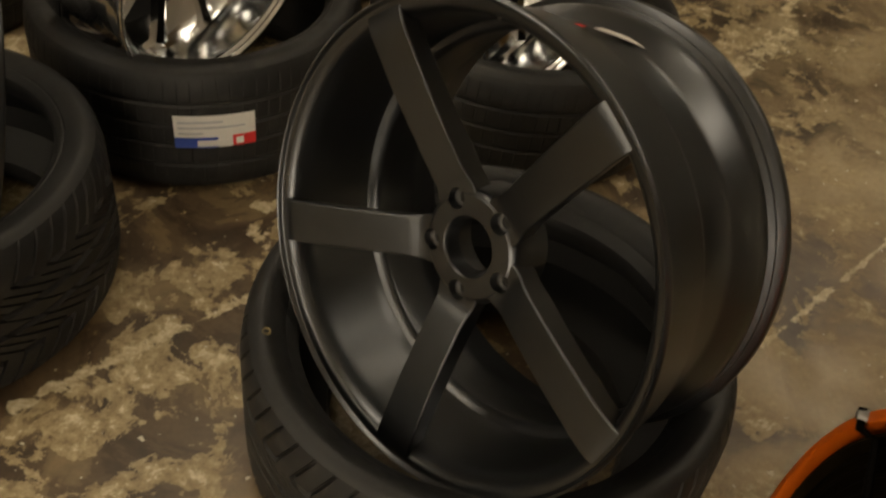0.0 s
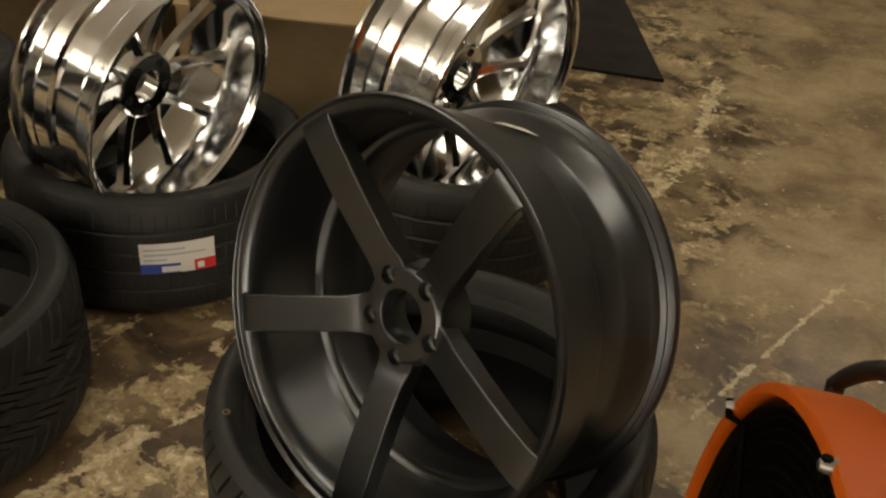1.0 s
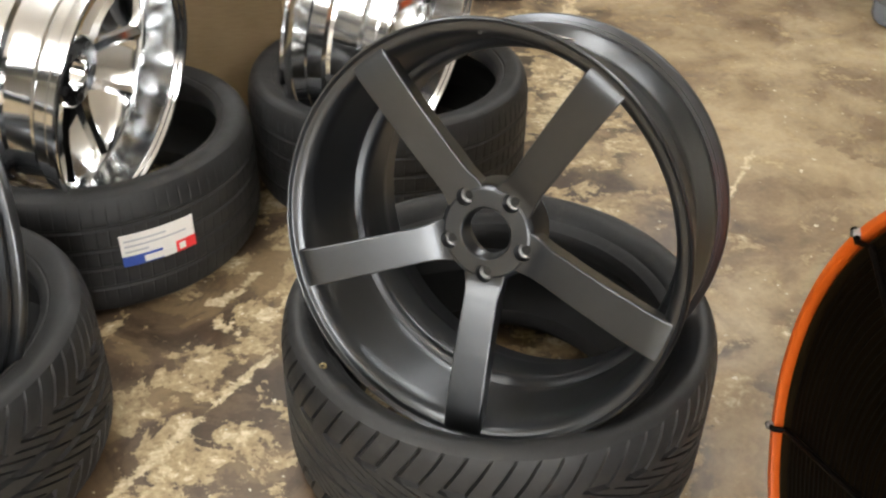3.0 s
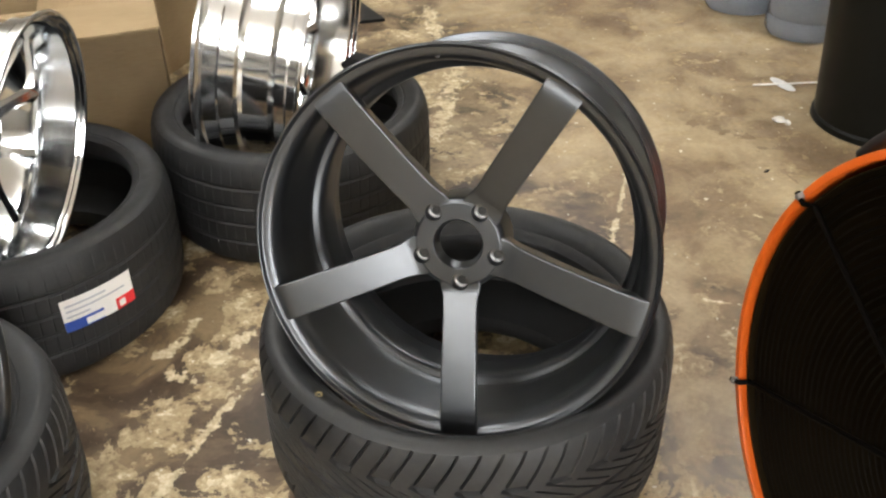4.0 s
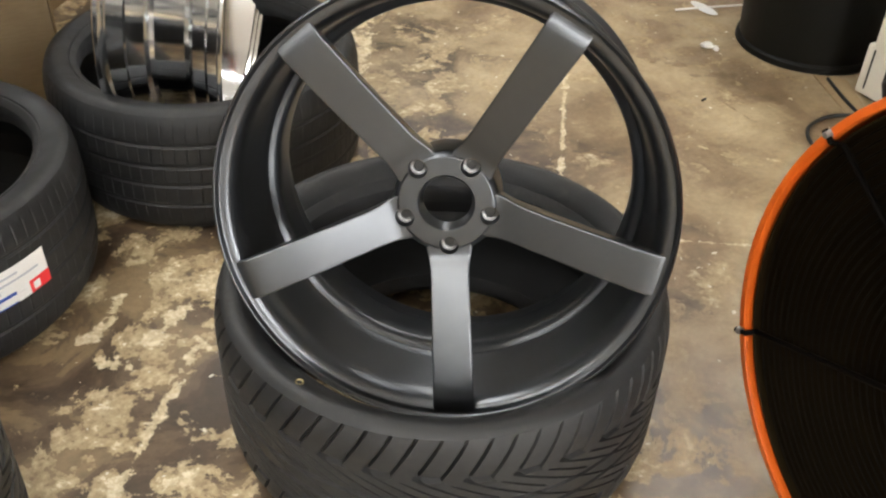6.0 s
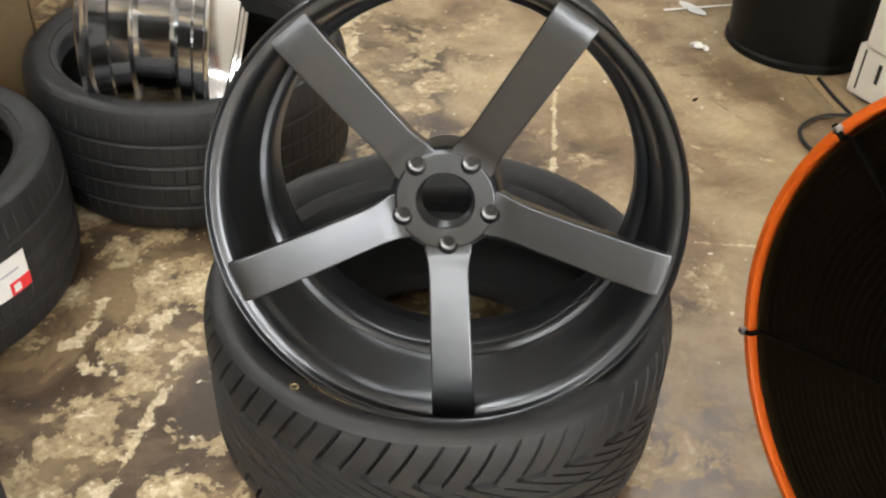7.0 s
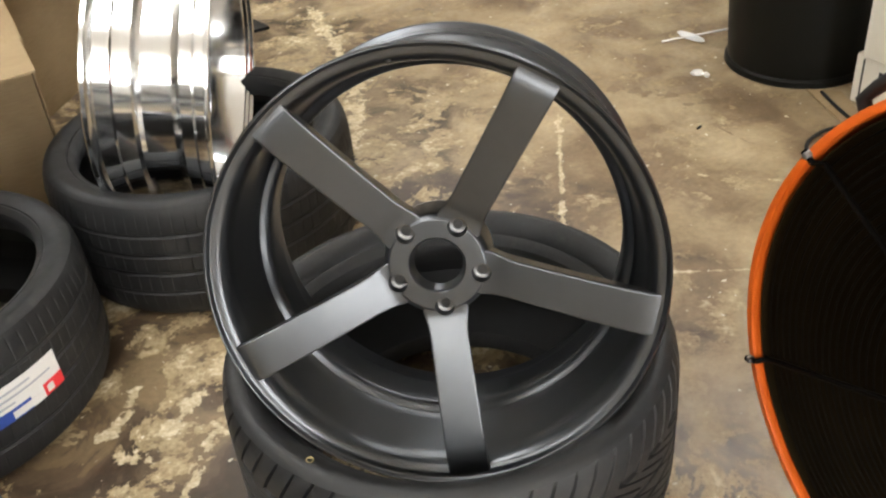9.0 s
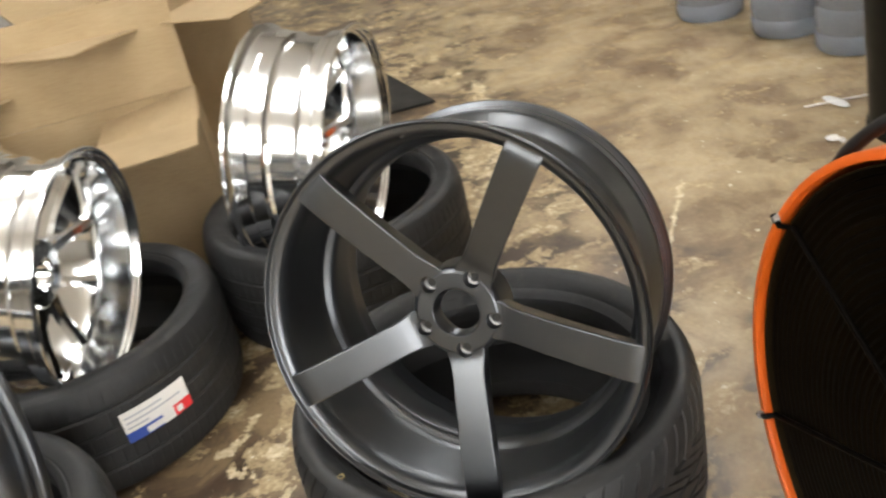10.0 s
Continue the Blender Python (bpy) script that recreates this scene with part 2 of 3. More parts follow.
def tube(points, r, n=8, bm=None):
    """A round bar along points."""
    bm = bm or bmesh.new()
    pts = [Vector(p) for p in points]
    rings = []
    for i, p in enumerate(pts):
        d = (pts[min(i + 1, len(pts) - 1)] - pts[max(i - 1, 0)]).normalized()
        a = d.orthogonal().normalized() if not rings else (last - d * last.dot(d)).normalized()
        last = a
        b = d.cross(a)
        rings.append([bm.verts.new(p + r * (math.cos(2 * math.pi * k / n) * a + math.sin(2 * math.pi * k / n) * b)) for k in range(n)])
    for p, q in zip(rings, rings[1:]):
        for k in range(n):
            j = (k + 1) % n
            bm.faces.new((p[k], p[j], q[j], q[k]))
    bm.faces.new(rings[0][::-1])
    bm.faces.new(rings[-1])
    return bm


def swept(stations, n_side):
    """A solid through cross-sections of equal length."""
    bm = bmesh.new()
    rings = [[bm.verts.new(p) for p in s] for s in stations]
    for a, b in zip(rings, rings[1:]):
        for k in range(n_side):
            j = (k + 1) % n_side
            bm.faces.new((a[k], a[j], b[j], b[k]))
    bm.faces.new(rings[0][::-1])
    bm.faces.new(rings[-1])
    return bm


# ---- setting ----
def wall(name, pieces, label):
    bm = bmesh.new()
    for p in pieces:
        slab(*p, 0, bm)
    return tagged(part(name, bm, PLASTER), label, "wall", kind="structure")


def setting():
    top = CEILING + 0.1
    f = part("floor", slab(-8, 6, -3.5, 7, -0.12, 0.0), FLOOR)
    tagged(f, "worn brown and tan painted concrete floor with chipped patches", "floor", kind="structure")
    c = part("ceiling", slab(-8, 6, -3.5, 7, CEILING, top), CEIL)
    tagged(c, "plain painted workshop ceiling", "ceiling", kind="structure")
    wall("wall_north", [(-8, 6, 7, 7.15, -0.12, top)], "plain painted workshop wall")
    wall("wall_east", [(6, 6.15, -3.5, 7, -0.12, top)], "plain painted workshop wall")
    wall("wall_south", [(-8, -2.9, -3.65, -3.5, -0.12, top), (-1.1, -0.5, -3.65, -3.5, -0.12, top), (0.9, 6, -3.65, -3.5, -0.12, top)] + [(x, y, -3.65, -3.5, a, b) for x, y, a, b in ((-2.9, -1.1, 2.5, top), (-2.9, -1.1, -0.12, 1.0), (-0.5, 0.9, 2.5, top), (-0.5, 0.9, -0.12, 0.0))], "painted workshop wall with a window and a doorway")
    wall("wall_west", [(-8.15, -8, -3.5, 7, -0.12, top)], "plain painted workshop wall")
    win = tagged(new("window_1"), "workshop window in a pale frame", "window", kind="structure")
    for x in (-2.85, -2.0, -1.15):
        part("mullion", slab(x - 0.05, x + 0.05, -3.63, -3.52, 1.0, 2.5, 0.008), PALE, win)
    part("sill", slab(-2.9, -1.1, -3.64, -3.46, 0.97, 1.0, 0.006), PALE, win)
    door = tagged(new("door_1"), "open workshop doorway in a pale frame", "door", kind="structure")
    for x in (-0.47, 0.87):
        part("jamb", slab(x - 0.03, x + 0.03, -3.66, -3.48, 0.0, 2.44, 0.006), PALE, door)
    part("lintel", slab(-0.5, 0.9, -3.66, -3.48, 2.44, 2.5, 0.006), PALE, door)
    tagged(part("backdrop", slab(-5.4, 3.6, -5.62, -5.6, -0.1, 4.2), SKYGLOW), "plain bright daylight outside the workshop", "backdrop", kind="structure")


def panel_lamp(m):
    lamp = thing("ceiling_light", m, "hanging fluorescent light with white diffusers", "light", "ceiling lights")
    frame_bm = slab(-0.64, 0.64, -0.335, -0.305, -0.012, 0.05, 0.003)
    slab(-0.64, 0.64, 0.305, 0.335, -0.012, 0.05, 0.003, frame_bm)
    slab(-0.64, -0.605, -0.305, 0.305, -0.012, 0.05, 0.003, frame_bm)
    slab(0.605, 0.64, -0.305, 0.305, -0.012, 0.05, 0.003, frame_bm)
    part("lamp_frame", frame_bm, PALE, lamp)
    for x in (-0.5, 0.5):
        part("hanger", tube([(x, 0, 0.03), (x, 0, 0.42)], 0.006), PALE, lamp)
    for y in (-0.155, 0.155):
        part("diffuser", slab(-0.60, 0.60, y - 0.143, y + 0.143, 0.0, 0.03, 0.004), LAMP, lamp)
    return lamp


setting()
# Rows of lights over the west bay, a few over the east side.
first = panel_lamp(pose(-2.8, -2.9, CEILING - 0.42, 0, 0, 90))
for x in (-2.8, -4.4):
    for y in (-2.9, -1.55, -0.2):
        if (x, y) != (-2.8, -2.9):
            copy_thing(first, pose(x, y, CEILING - 0.42, 0, 0, 90))
for x in (-0.6, 2.4):
    for y in (1.6, 3.8):
        copy_thing(first, pose(x, y, CEILING - 0.42, 0, 0, 90))


# ---- tyres ----
TYRE_H = 0.30
TYRE_R = 0.337
BIG_R = 0.350


def tyre_meshes(h, R, bead, drop, tuck, ribbed):
    """A low-profile tyre lying flat: two sidewalls with their beads, a cut tread and the liner inside."""
    n = 1056
    b = bead
    rows = [(b + 0.0045, h - 0.050 - drop), (b + 0.0005, h - 0.034 - drop), (b, h - 0.022 - drop), (b + 0.0025, h - 0.014 - drop), (b + 0.0075, h - 0.009 - drop), (b + 0.0145, h - 0.0062 - drop * 0.8), (b + 0.017, h - 0.0075 - drop * 0.7), (b + 0.0195, h - 0.0050 - drop * 0.6)]
    a = b + 0.0195
    rows += [(a + (R - 0.0175 - a) * u, h - 0.0050 - drop * 0.6 + (0.0042 + drop * 0.6) * math.sin(min(1.0, u / 0.7) * math.pi / 2) - (0.0047 * ((u - 0.7) / 0.3) ** 2 if u > 0.7 else 0.0)) for u in (0.15, 0.3, 0.45, 0.58, 0.66, 0.72, 0.85, 1.0)]
    rows += [(R - 0.0125, h - 0.011), (R - 0.0085, h - 0.019), (R - 0.0048, h - 0.030), (R - 0.0026, h - 0.043)]
    k = 44
    tread = [(R - 0.0010 * abs(2 * i / k - 1) ** 4, (h - 0.052) * (1 - i / k) + 0.052 * i / k) for i in range(k + 1)]
    low = [(r - tuck * max(0.0, (R - 0.012 - r) / (R - 0.012 - b)), h - z) for r, z in reversed(rows)]
    inner = [(b + 0.0045 - tuck, 0.050 + drop), (b + 0.024 - tuck * 0.7, 0.066 + drop * 0.5), (R - 0.023, 0.10), (R - 0.0125, h / 2), (R - 0.023, h - 0.10), (b + 0.024, h - 0.066 - drop * 0.5), (b + 0.0045, h - 0.050 - drop)]

    def place(q, z, cuts):
        """The angle and the depth of cut of a column at a height: columns follow the slant of the grooves."""
        u, side = abs(2 * z / h - 1), 1 if z > h / 2 else -1
        th = 2 * math.pi * q / n
        if not cuts:
            return th, 0.0
        if ribbed:  # four grooves round the tyre, fine slits across the ribs
            cut = 0.0030 if min(abs(u - 0.16), abs(u - 0.50)) < 0.03 else 0.0
            if q % 12 == 0 and u < 0.84:
                cut = max(cut, 0.0012)
            return th + 0.02 * side * u, cut
        th -= 2 * math.pi * side * (3.5 * min(u, 0.46) / 27 - 1.9 * max(u - 0.46, 0.0) / 54)
        cut = 0.0
        if u > 0.49:
            cut = (0.0075 if u < 0.80 else 0.0045) if q % 16 < 2 and u < 0.905 else 0.0
        elif u > 0.45:
            cut = 0.0075 if q % 32 < 18 else 0.0
        elif q % 32 < 3 or (16 <= q % 32 < 19 and 0.18 < u < 0.38):
            cut = 0.0075
        if abs(u - 0.12) < 0.024:
            cut = 0.008
        return th, cut

    def rings(profile, step, cuts):
        bm, made = bmesh.new(), []
        for r, z in profile:
            made.append([])
            for q in range(0, n, step):
                th, cut = place(q, z, cuts)
                made[-1].append(bm.verts.new(((r - cut) * math.cos(th), (r - cut) * math.sin(th), z)))
        for p, q in zip(made, made[1:]):
            for i in range(len(p)):
                j = (i + 1) % len(p)
                bm.faces.new((p[i], p[j], q[j], q[i]))
        return bm

    return (("sidewall", rings(rows[:-3], 6, False)), ("tread", rings(rows[-4:] + tread + low[:4], 1, True)), ("sidewall", rings(low[3:], 6, False)), ("liner", rings(inner, 12, False)))


def curved_patch(r, a0, a1, z0, z1, lift, n=14, bm=None, skew=0.0):
    """A thin label lying on a tyre's tread."""
    bm = bm or bmesh.new()
    grid = []
    for s in (0.0, 0.0008):
        for z in (z0, z1):
            grid.append([bm.verts.new(((r + lift + s) * math.cos(a0 + (a1 - a0) * i / n), (r + lift + s) * math.sin(a0 + (a1 - a0) * i / n), z + skew * i / n)) for i in range(n + 1)])
    b0, b1, t0, t1 = grid
    for i in range(n):
        bm.faces.new((t0[i], t0[i + 1], t1[i + 1], t1[i]))
        bm.faces.new((b0[i + 1], b0[i], b1[i], b1[i + 1]))
        bm.faces.new((b0[i], b0[i + 1], t0[i + 1], t0[i]))
        bm.faces.new((t1[i], t1[i + 1], b1[i + 1], b1[i]))
    for i in (0, n):
        bm.faces.new((b0[i], t0[i], t1[i], b1[i]))
    return bm


def tyre(m, label, h=TYRE_H, R=TYRE_R, bead=0.2595, drop=0.004, tuck=0.0, ribbed=False):
    t = thing("tyre", m, label, "tyre", "tyres lying on the floor")
    for name, bm in tyre_meshes(h, R, bead, drop, tuck, ribbed):
        part(name, bm, LINER if name == "liner" else RUBBER, t, angle=0.45)
    return t


def tyre_sticker(t, az, half, z0, z1, flip=1):
    """A shipping label across the tread: white with grey print, a blue and a red corner."""
    R = TYRE_R
    st = part("sticker", curved_patch(R, az - half, az + half, z0, z1, 0.001), PAPER, t, "white shipping label with blue and red band")
    hh = z1 - z0
    part("blue_band", curved_patch(R, az - half, az + 0.05 * half, z0 + 0.01 * hh, z0 + 0.33 * hh, 0.0021), BLUE, st)
    part("red_band", curved_patch(R, az + 0.42 * half, az + half, z0 + 0.01 * hh, z0 + 0.36 * hh, 0.0021), RED, st)
    part("white_mark", curved_patch(R, az - 0.45 * half, az + 0.30 * half, z0 + 0.06 * hh, z0 + 0.25 * hh, 0.0032), PAPER, st)
    part("round_mark", curved_patch(R, az + 0.5 * half, az + 0.68 * half, z0 + 0.08 * hh, z0 + 0.28 * hh, 0.0032), PAPER, st)
    for k, (u0, u1) in enumerate(((-0.9, 0.2), (-0.9, 0.75), (-0.9, -0.3))):
        z = z0 + (0.78 - 0.17 * k) * hh
        part("print_line", curved_patch(R, az + u0 * half, az + u1 * half, z, z + 0.05 * hh, 0.0021), PRINT, st)


tyre_main = tyre(pose(0.231, 0.910, 0, 0, 0, 20), "black low-profile tyre lying flat under a gunmetal wheel", 0.284, BIG_R, 0.270, 0.026, 0.045)
tyre_label = tyre(pose(-0.414, 1.723, 0), "black tyre lying flat with a white shipping label", 0.275, ribbed=True)
tyre_back = tyre(pose(0.263, 1.845, 0, 0, 0, 50), "black tyre lying flat before cardboard boxes", 0.278, ribbed=True)
tyre_near = tyre(pose(-0.739, 1.090, 0, 0, 0, 75), "black tyre lying flat holding a second gunmetal wheel", 0.279)
tyre_far = tyre(pose(-1.20, 2.02, 0, 0, 0, 33), "black tyre lying flat under another chrome wheel", 0.278, ribbed=True)
mark = lathe([(0.0040, 0.0003), (0.0044, 0.0005), (0.0054, 0.0005), (0.0060, 0.0002), (0.0060, -0.008), (0.0040, -0.008)], 24)
part("chalk_ring", mark, CHALK, tyre_main, "small yellowish ring mark", m=pose(0.231, 0.910, 0, 0, 0, 20).inverted() @ pose(-0.069, 0.820, 0.284 - 0.0012))
tyre_sticker(tyre_label, math.atan2(1.406 - 1.723, -0.300 + 0.414), 0.222, 0.112, 0.184)
tyre_sticker(tyre_back, math.radians(-8), 0.235, 0.094, 0.166)


# ---- gunmetal five-spoke wheels ----
R_LIP = 0.302
DEPTH = 0.2955


def sunk(bm, tool):
    """Cuts the shape of tool out of bm."""
    obs = []
    for src in (bm, tool):
        copy = src.copy()
        bmesh.ops.recalc_face_normals(copy, faces=copy.faces)
        me = bpy.data.meshes.new("cut")
        copy.to_mesh(me)
        copy.free()
        obs.append(new("cut", me))
    cut = obs[0].modifiers.new("cut", "BOOLEAN")
    cut.operation, cut.solver, cut.object = "DIFFERENCE", "EXACT", obs[1]
    bpy.context.view_layer.update()
    graph = bpy.context.evaluated_depsgraph_get()
    done = bpy.data.meshes.new_from_object(obs[0].evaluated_get(graph))
    bm.free()
    bm = bmesh.new()
    bm.from_mesh(done)
    for ob in obs:
        me = ob.data
        bpy.data.objects.remove(ob)
        bpy.data.meshes.remove(me)
    bpy.data.meshes.remove(done)
    return bm


def gun_wheel(m, label):
    w = thing("alloy_wheel", m, label, "wheel", "gunmetal wheels")
    R = R_LIP
    outer = [(R - 0.003, 0.0), (R, -0.003), (R, -0.009), (R - 0.003, -0.012), (R - 0.012, -0.015), (R - 0.016, -0.026), (R - 0.018, -0.104), (R - 0.030, -0.126), (R - 0.036, -0.140), (R - 0.036, -0.190), (R - 0.033, -0.200),
             (R - 0.020, -0.232), (R - 0.018, -0.256), (R - 0.022, -0.2600), (R - 0.022, -0.2645), (R - 0.015, -0.2685), (R - 0.015, -0.2730), (R - 0.0185, -0.2755), (R - 0.008, -0.2810), (R - 0.006, -0.2840), (R - 0.006, -0.2920), (R - 0.009, -DEPTH)]
    inner = [(R - 0.020, -DEPTH), (R - 0.026, -0.288), (R - 0.028, -0.262), (R - 0.042, -0.230), (R - 0.046, -0.212), (R - 0.0490, -0.168), (R - 0.0490, -0.1530), (R - 0.0478, -0.1490), (R - 0.0452, -0.1452), (R - 0.0412, -0.1420), (R - 0.0365, -0.1398), (R - 0.0340, -0.1370), (R - 0.0325, -0.122), (R - 0.0292, -0.044),
             (R - 0.0278, -0.032), (R - 0.0258, -0.0235), (R - 0.0230, -0.0165), (R - 0.0195, -0.0116), (R - 0.0158, -0.0088), (R - 0.0118, -0.0076), (R - 0.0078, -0.0072), (R - 0.0062, -0.0056), (R - 0.0052, -0.0022), (R - 0.0038, -0.0003)]
    barrel = part("barrel", lathe(outer + inner, 144), GUN, w, angle=0.9, crisp=True)
    part("sticker", curved_patch(R - 0.0345, math.radians(86.5), math.radians(98.0), -0.222, -0.206, 0.003, skew=0.034), PAPER, barrel, "small white label")
    part("red_tag", curved_patch(R - 0.0360, math.radians(101.5), math.radians(104), -0.180, -0.173, 0.001), RED, barrel)
    hub = [(0.0335, -0.0770), (0.0362, -0.0590), (0.0382, -0.0556), (0.0392, -0.0550), (0.050, -0.0550), (0.0628, -0.0550), (0.0642, -0.0554), (0.0690, -0.0595), (0.0720, -0.0650), (0.0725, -0.118), (0.060, -0.124), (0.052, -0.120), (0.046, -0.0790)]
    centres = [Vector((0.0602 * math.cos(math.radians(-80.3 + 72 * k)), 0.0602 * math.sin(math.radians(-80.3 + 72 * k)), 0)) for k in range(5)]
    wells = bmesh.new()
    for c in centres:
        bmesh.ops.create_cone(wells, cap_ends=True, segments=32, radius1=0.0128, radius2=0.0146, depth=0.050, matrix=Matrix.Translation(c + Vector((0, 0, -0.0470))))
    part("hub", sunk(lathe(hub, 96), wells), GUN, w, angle=0.5, crisp=True)
    for k in range(5):
        a = math.radians(-80.3 + 72 * k)
        turn = Matrix.Rotation(a, 4, "Z")
        stations = []
        for r, z, half, deep in ((0.2912, -0.0130, 0.0290, 0.006), (0.2908, -0.0096, 0.0291, 0.010), (0.2895, -0.0076, 0.0292, 0.013), (0.2860, -0.0064, 0.0292, 0.019), (0.2815, -0.0056, 0.0291, 0.026), (0.276, -0.0052, 0.0290, 0.032), (0.268, -0.0056, 0.0288, 0.035), (0.25, -0.0085, 0.0284, 0.036), (0.20, -0.019, 0.0277, 0.038), (0.15, -0.032, 0.0270, 0.040), (0.118, -0.0412, 0.0268, 0.042),
                                 (0.106, -0.0450, 0.0264, 0.042), (0.099, -0.0472, 0.0267, 0.041), (0.093, -0.0492, 0.0271, 0.040), (0.0875, -0.0514, 0.0276, 0.039), (0.0825, -0.0536, 0.0283, 0.038), (0.0775, -0.0556, 0.0292, 0.037), (0.072, -0.0566, 0.0305, 0.037), (0.066, -0.0570, 0.0315, 0.037), (0.058, -0.0570, 0.0315, 0.037)):
            e = 0.0030
            stations.append([(r, -half, z - e), (r, -half + e * 0.4, z - e * 0.3), (r, -half + e, z), (r, half - e, z), (r, half - e * 0.4, z - e * 0.3), (r, half, z - e), (r, half - 0.006, z - deep), (r, -half + 0.006, z - deep)])
        bm = swept(stations, 8)
        bmesh.ops.transform(bm, matrix=turn, verts=bm.verts)
        part("spoke", sunk(bm, wells), GUN, w, angle=0.5, crisp=True)
        bm = lathe([(0.0066, -0.0712), (0.0074, -0.0700), (0.0112, -0.0690), (0.0127, -0.0670), (0.0127, -0.0730), (0.0066, -0.0730)], 28)
        bmesh.ops.translate(bm, vec=centres[k], verts=bm.verts)
        seat = part("lug_seat", bm, NUT, w, "bare steel seat of a lug hole")
        # A closed dark disc stands in for the shade down the bolt hole.
        bm = lathe([(0.0005, -0.0716), (0.0070, -0.0716), (0.0070, -0.0728), (0.0005, -0.0728)], 24)
        bmesh.ops.translate(bm, vec=centres[k], verts=bm.verts)
        part("bolt_hole_shade", bm, HOLE, seat)
    wells.free()
    va = math.radians(101)
    bm = lathe([(0.0015, 0.004), (0.0042, 0.0035), (0.0042, -0.004), (0.0015, -0.004)], 14)
    bmesh.ops.transform(bm, matrix=Matrix.Translation(((R - 0.0195) * math.cos(va), (R - 0.0195) * math.sin(va), -0.0165)), verts=bm.verts)
    part("valve_seat", bm, NUT, w)
    return w


gun = gun_wheel(axis_pose((0.1402, 0.7979, 0.478), (-0.654, -0.7024, 0.2811), -3.06), "matte gunmetal five-spoke alloy wheel propped up in a tyre")
near = copy_thing(gun, axis_pose((-0.864, 1.066, 0.425), (-0.820, -0.510, 0.258), 30))
tagged(near, "second matte gunmetal wheel leaning in its tyre")


# ---- chrome wheels ----
def chrome_wheel(m, label, R):
    w = thing("chrome_wheel", m, label, "wheel", "chrome wheels")
    outer = [(R - 0.002, 0.0), (R, -0.002), (R, -0.008), (R - 0.003, -0.011), (R - 0.012, -0.014), (R - 0.013, -0.034), (R - 0.017, -0.040), (R - 0.018, -0.066), (R - 0.028, -0.076), (R - 0.031, -0.086), (R - 0.031, -0.150),
             (R - 0.028, -0.160), (R - 0.020, -0.168), (R - 0.018, -0.206), (R - 0.015, -0.210), (R - 0.015, -0.246), (R - 0.004, -0.254), (R, -0.258), (R, -0.267), (R - 0.003, -0.270)]
    inner = [(R - 0.014, -0.270), (R - 0.022, -0.258), (R - 0.027, -0.236), (R - 0.037, -0.160), (R - 0.039, -0.128), (R - 0.036, -0.100), (R - 0.0255, -0.034), (R - 0.0245, -0.024), (R - 0.0225, -0.0215), (R - 0.0195, -0.0225), (R - 0.0185, -0.0205),
             (R - 0.0165, -0.0135), (R - 0.0150, -0.0115), (R - 0.0128, -0.0125), (R - 0.0118, -0.0105), (R - 0.0095, -0.003), (R - 0.007, -0.0005)]
    part("barrel", lathe(outer + inner, 192), CHROME, w, angle=0.22)
    hub = [(0.033, -0.138), (0.036, -0.135), (0.070, -0.136), (0.075, -0.141), (0.076, -0.180), (0.036, -0.185), (0.033, -0.180)]
    part("hub", lathe(hub, 64), CHROME, w, angle=0.5)
    for k in range(5):
        a0 = 90 + 72 * k
        for s in (-1, 1):
            p0 = Vector((0.066 * math.cos(math.radians(a0 + s * 8)), 0.066 * math.sin(math.radians(a0 + s * 8)), -0.142))
            p1 = Vector(((R - 0.036) * math.cos(math.radians(a0 + s * 19)), (R - 0.036) * math.sin(math.radians(a0 + s * 19)), -0.116))
            d = (p1 - p0)
            side = Vector((-d.y, d.x, 0)).normalized()
            st = []
            for u, half, sag in ((0, 0.016, 0.0), (0.25, 0.0125, -0.010), (0.5, 0.011, -0.012), (0.8, 0.012, -0.006), (1.0, 0.017, 0.0)):
                c = p0 + d * u + Vector((0, 0, sag))
                st.append([c - side * half + Vector((0, 0, -0.006)), c + Vector((0, 0, 0.004)), c + side * half + Vector((0, 0, -0.006)), c + side * half * 0.7 + Vector((0, 0, -0.034)), c - side * half * 0.7 + Vector((0, 0, -0.034))])
            part("spoke", swept(st, 5), CHROME, w, angle=0.4)
        a = math.radians(a0 + 36)
        c = Vector((0.056 * math.cos(a), 0.056 * math.sin(a), 0))
        # Hub is uncut here: a black ring and disc paint the lug hole's shade.
        bm = lathe([(0.006, -0.1335), (0.0095, -0.1330), (0.0098, -0.136), (0.006, -0.136)], 16)
        bmesh.ops.create_circle(bm, cap_ends=True, radius=0.0062, segments=16, matrix=Matrix.Translation((0, 0, -0.1355)))
        bmesh.ops.translate(bm, vec=c, verts=bm.verts)
        part("lug_hole_shade", bm, BLACK, w)
    return w


chrome = chrome_wheel(axis_pose((-0.316, 1.625, 0.383), (0.870, -0.465, -0.162)) @ Matrix.Diagonal((1, 1, 0.80, 1)), "polished chrome split-spoke wheel standing in a labelled tyre", 0.268)
chrome_wheel(axis_pose((0.360, 1.790, 0.380), (0.795, -0.592, -0.134), 25) @ Matrix.Diagonal((1, 1, 0.88, 1)), "polished chrome deep-dish wheel standing before cardboard boxes", 0.297)
chrome_c = copy_thing(chrome, axis_pose((-1.13, 2.03, 0.38), (0.80, -0.55, 0.0), 10))
tagged(chrome_c, "polished chrome wheel standing in the outermost tyre")


